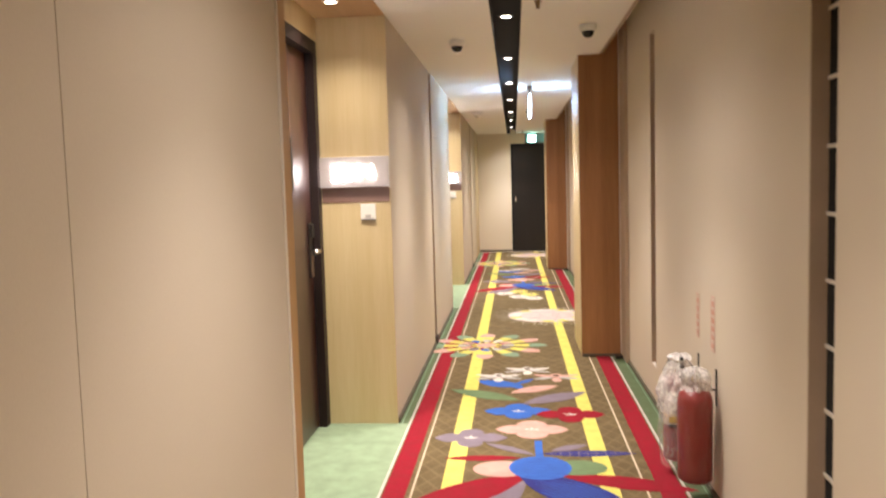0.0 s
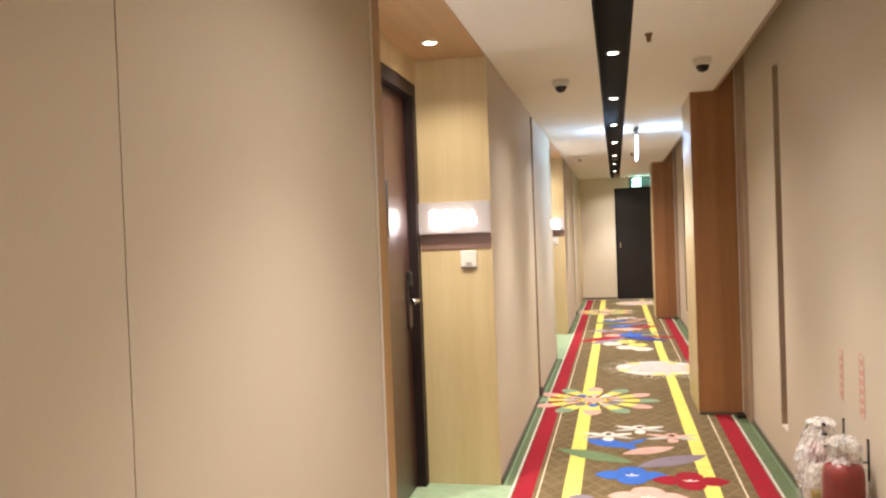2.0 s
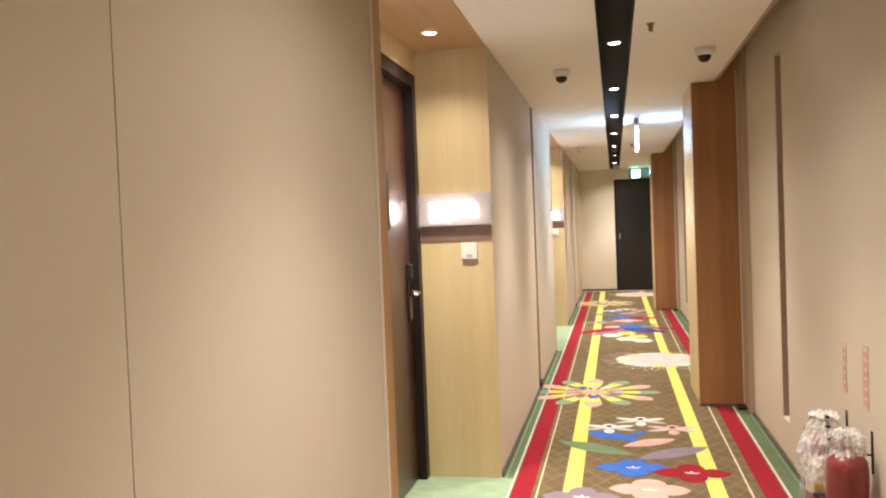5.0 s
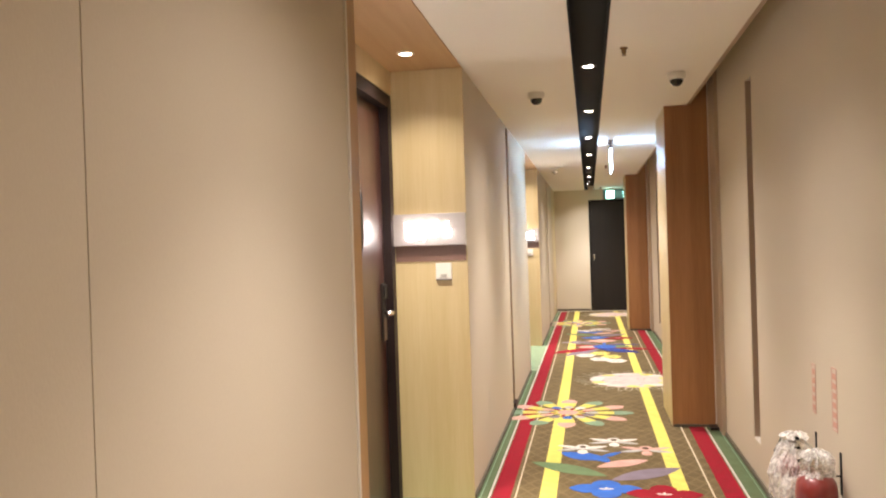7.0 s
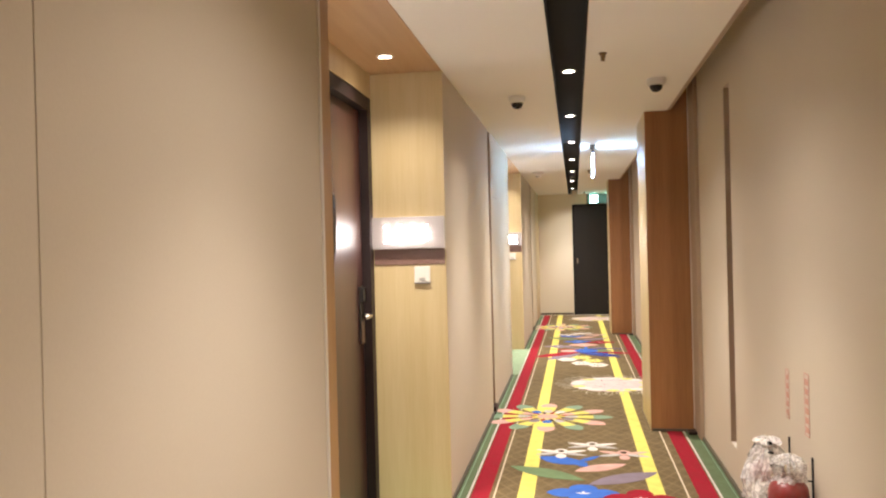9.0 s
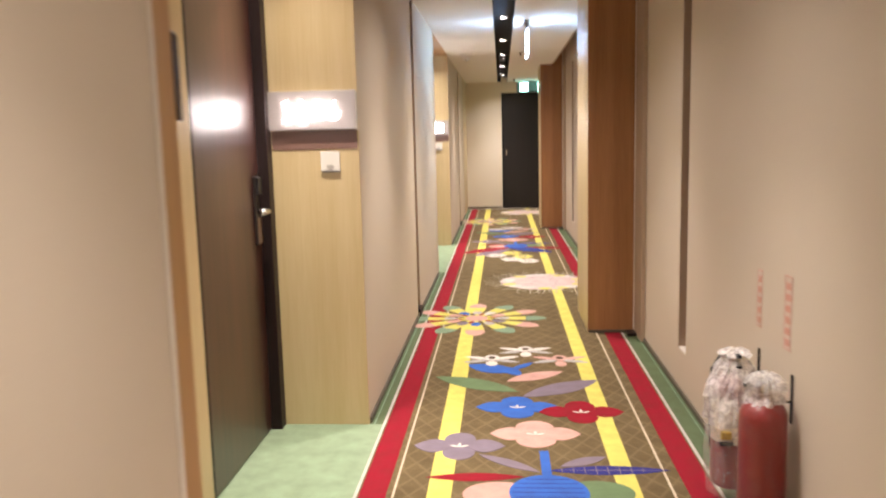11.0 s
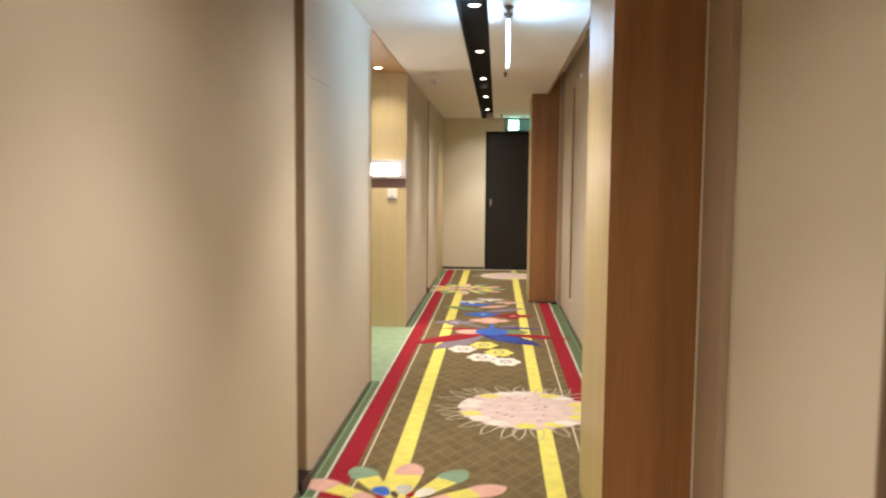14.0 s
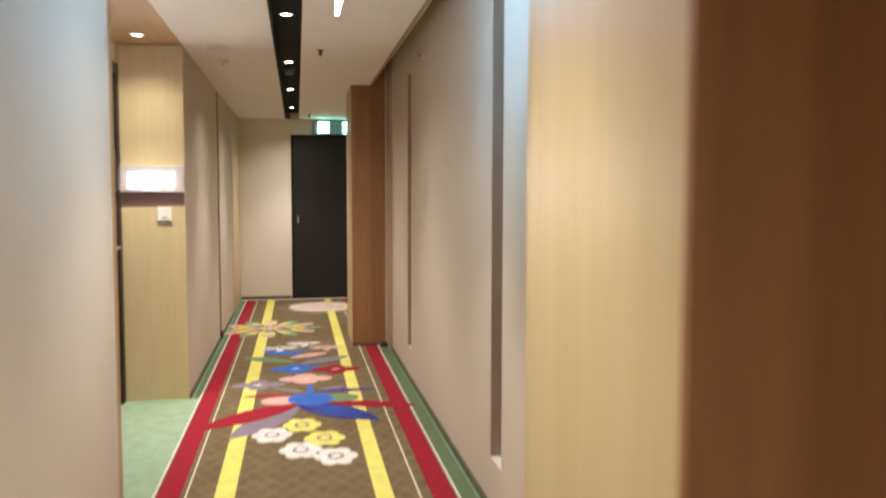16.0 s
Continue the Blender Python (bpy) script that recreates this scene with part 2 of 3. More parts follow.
def tube(points, radius, segments=10):
    bm = bmesh.new()
    rings = []
    pts = [Vector(p) for p in points]
    for i, p in enumerate(pts):
        d = (pts[min(i + 1, len(pts) - 1)] - pts[max(i - 1, 0)]).normalized()
        u = d.cross(Vector((0.31, 0.17, 0.93))).normalized()
        v = d.cross(u)
        rings.append([bm.verts.new(p + radius * (math.cos(a) * u + math.sin(a) * v)) for a in (2 * math.pi * k / segments for k in range(segments))])
    for a, b in zip(rings, rings[1:]):
        for i in range(segments):
            j = (i + 1) % segments
            bm.faces.new((a[i], a[j], b[j], b[i]))
    bm.faces.new(rings[0])
    bm.faces.new(rings[-1])
    return bm


def setting(name, bm, mat, label, category="wall", parent=None):
    return tagged(mesh_object(name, bm, mat, parent), label, category, kind="structure")


# ---- floor and ceiling ----
floor = setting("floor", box(-1.5, 0.9, BACK, END + 0.1, -0.12, 0.0), CARPET, "brown corridor carpet with stripes and flower motifs", "floor")

ceiling = setting("ceiling", boxes(
    (-1.5, SLOT[0], BACK, END + 0.1, CEIL, CEIL + 0.16),
    (SLOT[1], COVE_X, BACK, END, CEIL, CEIL + 0.16),
    (COVE_X, 0.9, BACK, END + 0.1, COVE_Z, CEIL + 0.26), (COVE_X - 0.01, COVE_X, BACK, END, CEIL + 0.16, COVE_Z + 0.02)), WHITE, "plain white painted corridor ceiling", "ceiling")
setting("ceiling_slot", boxes(
    (SLOT[0], SLOT[1], BACK, END, SLOT_TOP, SLOT_TOP + 0.02),
    (SLOT[0] - 0.001, SLOT[0] + 0.004, BACK, END, CEIL - 0.003, SLOT_TOP),
    (SLOT[1] - 0.004, SLOT[1] + 0.001, BACK, END, CEIL - 0.003, SLOT_TOP)), BLACK, "black recessed lighting channel along the ceiling", "ceiling channel")
setting("trim", boxes(*[(COVE_X, COVE_X + 0.026, a, b, CEIL + 0.004, CEIL + 0.018) for a, b in ((BACK, COL_Y), (COL_Y + COL_L, COL_Y + BAY), (COL_Y + BAY + COL_L, END))]),
        TAUPE, "narrow taupe edge profile along the ceiling cove", "trim")

# ---- walls ----
GD = 0.055


def groove_sheets(parent, side, y0, y1, z0, z1, rungs=False):
    """Thin sheets on the faces of a recessed upright groove: reveals, back with rungs, ledge. side: 1 for the wall at
    XR, -1 for XL.
    """
    x0 = XR if side > 0 else XL
    a, b = sorted((x0 + side * 0.002, x0 + side * GD))
    side_mat = TAUPE if side > 0 else TAUPE_DARK
    # Sides and back are set browner than the wallpaper around them.
    part("groove_reveal", box(a, b, y1 - 0.004, y1 - 0.001, z0, z1), side_mat, parent, "taupe groove side")
    part("groove_reveal", box(a, b, y0 + 0.001, y0 + 0.004, z0, z1), side_mat, parent, "taupe groove side")
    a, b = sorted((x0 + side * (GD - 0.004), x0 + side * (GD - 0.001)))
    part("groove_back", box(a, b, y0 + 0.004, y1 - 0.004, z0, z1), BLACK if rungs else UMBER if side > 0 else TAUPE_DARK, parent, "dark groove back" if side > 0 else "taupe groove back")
    if z0 > 0.1:
        a, b = sorted((x0 + side * 0.002, x0 + side * (GD - 0.004)))
        # Pale tone on the ledge: its lit top is put into the colour.
        part("groove_ledge", box(a, b, y0 + 0.004, y1 - 0.004, z0 + 0.001, z0 + 0.006), LEDGE, parent, "pale ledge, its light painted in")
        a, b = sorted((x0 + side * (GD - 0.010), x0 + side * (GD - 0.004)))
        k = 0
        while rungs and 0.305 + 0.1885 * k < z1 - 0.04:
            z = 0.305 + 0.1885 * k
            part("groove_rung", box(a, b, y0 + 0.004, y1 - 0.004, z - 0.006, z + 0.006, 0.0015), LEDGE, parent, "pale rung")
            k += 1


rows = [(XR + GD, 0.9, BACK, END, 0, COVE_Z)]
edge = BACK
for a, b in GROOVES_R:
    rows.append((XR, XR + GD, edge, a, 0, COVE_Z))
    rows.append((XR, XR + GD, a, b, 0, GZ[0]))
    rows.append((XR, XR + GD, a, b, GZ[1], COVE_Z))
    edge = b
rows.append((XR, XR + GD, edge, END, 0, COVE_Z))
wall_right = setting("wall_right", boxes(*rows), WALL, "beige fabric wallpaper wall with recessed upright grooves")
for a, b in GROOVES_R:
    groove_sheets(wall_right, 1, a, b, *GZ, rungs=a < 3)

TRIM_W = 0.11
LEFT = [(BACK, 1.538), (1.541, NICHES[0][0] - TRIM_W), (NICHES[0][1] + 0.02, GROOVES_L[0][0]), (GROOVES_L[0][1], NICHES[1][0] - TRIM_W),
        (NICHES[1][1] + 0.02, GROOVES_L[1][0]), (GROOVES_L[1][1], OAK_END)]
for a, b in LEFT:
    setting("wall_left", box(-1.5, XL, a, b, 0, CEIL), WALL, "beige fabric wallpaper corridor wall")
seam = setting("wall_left", box(-1.5, XL - 0.004, 1.538, 1.541, 0, CEIL), TAUPE, "dark joint between two wallpapered wall panels")
for a, b in GROOVES_L:
    w = setting("wall_left", box(-1.5, XL - GD, a, b, 0, CEIL), WALL, "recessed wall strip in an upright groove")
    groove_sheets(w, -1, a, b, 0.0, CEIL)
    part("groove_foot", box(XL - GD + 0.004, XL + 0.018, a + 0.004, b - 0.004, 0.0, 0.058, 0.003), WALNUT_DARK, w, "dark skirting block")
# Unseen wall, added behind the camera to close off the corridor.
setting("wall_back", box(-1.5, 0.9, BACK - 0.15, BACK, 0, COVE_Z + 0.06), WALL, "unseen beige wall added to close the corridor")
DX0, DX1, DZ = -0.176, 0.62, 2.10
wall_end = setting("wall_end", boxes((-1.5, DX0, END, END + 0.2, 0, CEIL), (DX1, 0.9, END, END + 0.2, 0, COVE_Z + 0.06), (DX0, DX1, END, END + 0.2, DZ, COVE_Z + 0.06)),
                   WALL_PALE, "pale cream wall at the end of the corridor")
part("skirting", box(-1.2, DX0 - 0.01, END - 0.012, END, 0, 0.045), SKIRT, wall_end)
setting("floor_strip", box(-0.815, 0.695, END - 0.05, END - 0.0125, 0, 0.008), LEDGE, "pale metal threshold strip at the end door", "threshold")
# skirtings along the walls
for a, b in LEFT:
    if b - a > 0.1:
        setting("baseboard", box(XL, XL + 0.012, a, b, 0, 0.026, 0.002), SKIRT, "thin dark skirting along the wall", "baseboard")
for a, b in ((BACK, COL_Y - 0.267), (COL_Y + COL_L, COL_Y + BAY - 0.267), (COL_Y + BAY + COL_L, END - 0.05)):
    setting("baseboard", box(XR - 0.012, XR, a, b, 0, 0.026, 0.002), SKIRT, "thin dark skirting along the wall", "baseboard")
setting("wall_mark", box(XL, XL + 0.0015, 7.26, 7.66, 1.7715, 1.7745), TAUPE, "thin dark scratch line on the wallpaper", "wall mark")


# ---- timber columns ----
def column(y):
    c = thing("column", "oak-veneered pilaster standing against the wallpapered wall", "column", pose(0, y, 0), "oak pilasters")
    t = 0.018
    part("front_panel", boxes((COL_X, COVE_X, 0, t, 0, CEIL), (COVE_X, XR, 0, t, 0, COVE_Z)), OAK_FACE, c, "redder oak face with its dimness painted in")
    part("side_panel", box(COL_X, COL_X + t, t + 0.001, COL_L - t - 0.001, 0, CEIL), OAK, c)
    part("back_panel", boxes((COL_X, COVE_X, COL_L - t, COL_L, 0, CEIL), (COVE_X, XR, COL_L - t, COL_L, 0, COVE_Z)), OAK, c)
    # Dark low strip along the column front, and a dark block in its corner.
    part("plinth", box(COL_X + 0.004, XR - 0.033, -0.012, -0.0005, 0.0, 0.018, 0.002), SKIRT, c, "dark low strip at the foot")
    part("corner_foot", box(XR - 0.085, XR - 0.0255, -0.12, -0.0125, 0.0, 0.020, 0.004), WALNUT_DARK, c, "dark low block in the corner")
    part("joint_bead", box(XR - 0.032, XR - 0.0255, -0.008, -0.0005, 0.023, COVE_Z), LEDGE, c, "pale sealant joint")
    # Pale joint line; the brightly lit edge under the ceiling is put into its tone.
    part("top_bead", box(COL_X - 0.005, COL_X - 0.0005, 0.002, COL_L - 0.002, CEIL - 0.008, CEIL - 0.0005), LEDGE, c, "pale ceiling joint, lit edge painted in")
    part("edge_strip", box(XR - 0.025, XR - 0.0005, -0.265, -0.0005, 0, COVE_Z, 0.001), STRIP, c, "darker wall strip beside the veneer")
    return c


column(COL_Y)
column(COL_Y + BAY)


# ---- door niches ----
def room_door(y0, y1, lever_side):
    """A walnut door in its dark frame; the lever sits at y1 when lever_side is 1, else at y0."""
    d = thing("room_door", "closed dark walnut guest room door with steel lever", "door", None, "guest room doors")
    wide, thin = 0.07, 0.03
    j0, j1 = (thin, wide) if lever_side > 0 else (wide, thin)
    part("jamb", box(-1.365, NX - 0.002, y0, y0 + j0, 0, 2.165, 0.002), WALNUT_DARK, d)
    part("jamb", box(-1.365, NX - 0.002, y1 - j1, y1, 0, 2.165, 0.002), WALNUT_DARK, d)
    part("head", box(-1.365, NX - 0.002, y0 + j0, y1 - j1, 2.095, 2.165, 0.002), WALNUT_DARK, d)
    a, b = y0 + j0 + 0.003, y1 - j1 - 0.003
    leaf = part("door_leaf", box(-1.305, -1.257, a, b, 0.008, 2.092, 0.002), WALNUT, d)
    ly = b - 0.055 if lever_side > 0 else a + 0.055
    s = lever_side
    plate = part("lock_plate", box(-1.257, -1.244, ly - 0.030, ly + 0.030, 0.865, 1.165, 0.004), DARK_STEEL, leaf, "tall dark steel lock plate")
    part("plate_end", box(-1.2435, -1.2405, ly - 0.029, ly + 0.029, 1.163, 1.171, 0.001), STEEL, leaf, "bright steel plate edge")
    part("plate_foot", box(-1.2435, -1.2405, ly - 0.027, ly + 0.027, 0.868, 0.985, 0.001), BRONZE, leaf, "dull bronze lower plate")
    part("lever", tube([(-1.244, ly, 1.012), (-1.207, ly, 1.012), (-1.200, ly + s * 0.006, 1.012), (-1.198, ly - s * 0.10, 1.010)], 0.010), STEEL, leaf, "steel lever", True)
    part("card_reader", box(-1.244, -1.232, ly - 0.026, ly + 0.026, 1.085, 1.16, 0.004), BLACK_DOOR, leaf, "dark card reader")
    return d


def text_mesh(words, size, bold):
    cu = bpy.data.curves.new("digits", "FONT")
    cu.body, cu.size, cu.extrude, cu.offset = words, size, 0.003, bold
    cu.align_x, cu.align_y = "CENTER", "CENTER"
    ob = bpy.data.objects.new("digits_source", cu)
    scene.collection.objects.link(ob)
    me = bpy.data.meshes.new_from_object(ob.evaluated_get(bpy.context.evaluated_depsgraph_get()))
    bpy.data.objects.remove(ob)
    return me


def room_sign(m, words="", dark_end=False):
    """A lit number box over a brown shelf band; it faces -y of its own axes, and is 0.40 wide."""
    s = thing("room_number_sign", "frosted room number box with glowing digits on oak panel", "sign", m, "room number signs")
    part("acrylic_box", box(-0.193, 0.197, -0.028, -0.001, 1.356, 1.526, 0.003), ACRYLIC, s)
    if dark_end:
        # Thin dark sheet added over the end of the box.
        part("end_cap", box(-0.1955, -0.1932, -0.0275, -0.0015, 1.352, 1.520), DARK_STEEL, s, "dark sheet on the box end")
    part("lit_edge", box(0.1975, 0.2005, -0.0275, -0.0015, 1.352, 1.520, 0.001), ACRYLIC_EDGE, s, "pale acrylic edge, its lit glow painted in")
    part("brown_band", box(-0.189, 0.195, -0.004, -0.001, 1.272, 1.3555, 0.001), BROWN_BAND, s, "brown lacquered band")
    if words:
        for i, ch in enumerate(words):
            if ch == "1":
                x = -0.106 + 0.068 * i
                part("digit", boxes((x - 0.0040, x + 0.0040, -0.0345, -0.0285, 1.402, 1.482), (x - 0.018, x + 0.018, -0.0345, -0.0285, 1.392, 1.4015),
                                    (x - 0.017, x - 0.006, -0.0345, -0.0285, 1.466, 1.477)), GLOW, s)
                continue
            me = text_mesh(ch, 0.122, -0.0045)
            me.materials.append(GLOW)
            g = new("digit", me)
            g.parent = s
            g.matrix_basis = pose(-0.106 + 0.068 * i, -0.0315, 1.437, 90)
    else:
        for i in range(4):
            part("glyph_bar", box(-0.140 + 0.072 * i, -0.084 + 0.072 * i, -0.034, -0.0285, 1.388, 1.482, 0.002), GLOW, s, "glowing digit too blurred to read")
    return s


def bell(m):
    b = thing("doorbell", "white square doorbell plate with grey button", "doorbell", m, "doorbells")
    part("plate", box(-0.043, 0.043, -0.010, -0.001, 1.175, 1.262, 0.003), PLASTIC, b)
    part("button", box(-0.016, 0.016, -0.013, -0.010, 1.186, 1.202, 0.002), PALE_GREY, b, "pale grey push button")
    part("lower_edge", box(-0.042, 0.042, -0.011, -0.001, 1.170, 1.1745), GREY, b)
    return b


def downlight(x, y, z, ring, r=0.045):
    d = thing("downlight", "small round recessed ceiling downlight, switched on", "downlight", pose(x, y, z), "ceiling downlights")
    part("ring", lathe([(r, 0), (r, -0.004), (r * 0.72, -0.006), (r * 0.70, -0.001)], 24), ring, d)
    part("lens", lathe([(r * 0.68, -0.002), (r * 0.68, -0.005)], 24), LAMP_ON, d, "glowing lens")
    return d


for i, (a, b) in enumerate(NICHES):
    mid = a + 0.850
    setting("wall_niche", boxes((-1.5, -1.385, a - TRIM_W, b + 0.02, 0, CEIL), (-1.385, NX, mid, mid + 0.180, 0, CEIL),
                                (-1.385, NX, a, mid, 2.167, CEIL), (-1.385, NX, mid + 0.180, b, 2.167, CEIL)), OAK, "oak-veneered niche wall between two doors", "wall")
    setting("oak_panel", box(-1.385, XL + 0.003, b, b + 0.02, 0, CEIL, 0.001), OAK, "tall light oak panel at the niche side", "wall panel")
    setting("trim", box(-1.385, XL + 0.006, a - TRIM_W, a - TRIM_W + 0.014, 0, CEIL, 0.002), LEDGE, "pale bead between wallpaper and oak edge", "trim")
    setting("oak_panel", box(-1.385, XL + 0.003, a - TRIM_W + 0.0145, a - 0.014, 0, CEIL, 0.001), OAK_TRIM, "oak panel with narrow edge at the niche side", "wall panel")
    setting("oak_panel", box(-1.385, XL - 0.006, a - 0.0135, a, 0, CEIL, 0.001), OAK, "oak panel with narrow edge at the niche side", "wall panel")
    setting("ceiling_niche", box(NX, XL, a, b, CEIL - 0.006, CEIL - 0.0005), OAK_FLAT, "warm oak ceiling over the door niche", "ceiling")
    room_door(a, mid, -1)
    room_door(mid + 0.180, b, 1)
    room_sign(pose(-1.017, b, 0), "1106" if i == 0 else "")
    room_sign(pose(-1.017, a, 0, 0, 0, 180), dark_end=True)
    bell(pose(-0.946, b, 0))
for a, b in ((OAK_END + 0.002, 15.655), (15.668, END)):
    setting("oak_panel", box(-1.5, XL + 0.004, a, b, 0, CEIL, 0.002), OAK, "tall light oak wall panel beside the end wall", "wall panel")
setting("wall_left", box(-1.5, XL - 0.012, 15.655, 15.668, 0, CEIL), WALNUT_DARK, "dark joint between two oak wall panels")

# ---- end door, signs, ceiling fixtures ----
end_door = thing("end_door", "closed black service door at the corridor end", "door")
part("frame", boxes((DX0, DX0 + 0.03, END - 0.006, END + 0.08, 0, DZ), (DX1 - 0.03, DX1, END - 0.006, END + 0.08, 0, DZ), (DX0 + 0.03, DX1 - 0.03, END - 0.006, END + 0.08, DZ - 0.03, DZ)), BLACK, end_door)
leaf = part("door_leaf", box(DX0 + 0.032, DX1 - 0.032, END + 0.004, END + 0.05, 0.008, DZ - 0.032, 0.002), BLACK_DOOR, end_door)
part("flush_handle", box(-0.105, -0.083, END - 0.004, END + 0.004, 0.98, 1.08, 0.003), STEEL, leaf, "small steel flush handle")

ex = thing("exit_sign", "green emergency exit light box above the black door", "exit sign")
part("housing", box(0.10, 0.60, END - 0.055, END - 0.001, 2.105, 2.28, 0.004), GREY, ex)
part("face", box(0.112, 0.588, END - 0.059, END - 0.056, 2.115, 2.27), EXIT_DIM, ex, "dim green face")
part("pictogram", box(0.165, 0.305, END - 0.063, END - 0.0595, 2.122, 2.263), EXIT_ON, ex, "bright green-white pictogram field")
# A second glowing field, to the right of the pictogram.
part("arrow_field", box(0.48, 0.584, END - 0.063, END - 0.0595, 2.122, 2.263), EXIT_ON, ex, "second bright green-white field")

hs = thing("hanging_sign", "cool white double-sided light box hung from the ceiling", "sign", pose(0.048, 8.43, 0))
part("light_panel", box(-0.007, 0.007, -0.17, 0.17, 2.005, 2.215, 0.002), COOL_ON, hs, "glowing white panel")
part("top_rail", box(-0.012, 0.012, -0.172, 0.172, 2.2155, 2.235, 0.002), GREY, hs)
for dy in (-0.10, 0.10):
    part("hanger", tube([(0, dy, 2.233), (0, dy, CEIL)], 0.006), GREY, hs)
    part("hanger_base", lathe([(0.026, 0), (0.026, -0.012), (0.012, -0.018)], 16, "Z", (0, dy, CEIL)), GREY, hs)

for y in LAMPS:
    downlight(-0.155, y, SLOT_TOP, GREY)
for y in NICHE_LAMPS:
    downlight(-1.03, y, CEIL - 0.006, WHITE, 0.042)


def dome_camera(x, y):
    d = thing("dome_camera", "white ceiling security camera with smoked dome", "security camera", pose(x, y, CEIL), "ceiling dome cameras")
    part("base", lathe([(0.052, 0), (0.054, -0.010), (0.052, -0.030), (0.044, -0.040)], 28), PLASTIC, d, smooth=True)
    part("dome", lathe([(0.038, -0.040), (0.036, -0.052), (0.030, -0.064), (0.020, -0.073), (0.006, -0.077)], 28), SMOKED, d, "dark smoked dome", True)


dome_camera(-0.483, 5.665)
dome_camera(0.339, 5.33)


def sprinkler(x, y):
    s = thing("sprinkler", "small brass pendant sprinkler on the ceiling", "sprinkler", pose(x, y, CEIL), "ceiling sprinklers")
    part("escutcheon", lathe([(0.020, 0), (0.020, -0.004), (0.013, -0.010)], 20), BRASS, s)
    part("stem", lathe([(0.012, -0.010), (0.012, -0.026), (0.008, -0.030), (0.008, -0.036)], 14), BRASS, s)
    part("deflector", lathe([(0.012, -0.036), (0.012, -0.039)], 18), BRASS, s)


for x, y in ((0.015, 4.62), (0.058, 10.98), (0.052, 15.3)):
    sprinkler(x, y)
sp = thing("ceiling_speaker", "flat round white ceiling speaker", "speaker", pose(-0.59, 11.02, CEIL))
part("grille", lathe([(0.085, 0), (0.085, -0.006), (0.076, -0.010), (0.074, -0.007)], 32), PLASTIC, sp)
sd = thing("smoke_detector", "small ceiling smoke detector with orange indicator", "smoke detector", pose(-0.613, 11.50, CEIL))
part("body", lathe([(0.042, 0), (0.042, -0.012), (0.030, -0.026), (0.014, -0.030)], 24), PLASTIC, sd, smooth=True)
part("indicator", lathe([(0.010, -0.030), (0.008, -0.036)], 12), BRASS, sd)
se = thing("slot_sensor", "grey dome sensor in the black ceiling channel", "sensor", pose(-0.155, 12.25, SLOT_TOP))
part("body", lathe([(0.045, 0), (0.045, -0.03), (0.036, -0.055), (0.018, -0.064)], 24), GREY, se, smooth=True)
ws = thing("wall_sensor", "small pale sensor high on the wallpapered wall", "sensor", pose(XR, 10.6, 2.22))
part("body", box(-0.03, -0.0005, -0.022, 0.022, -0.018, 0.018, 0.006), PLASTIC, ws)
part("lens", lathe([(0.010, -0.036), (0.012, -0.0301)], 14, "X"), BRASS, ws)


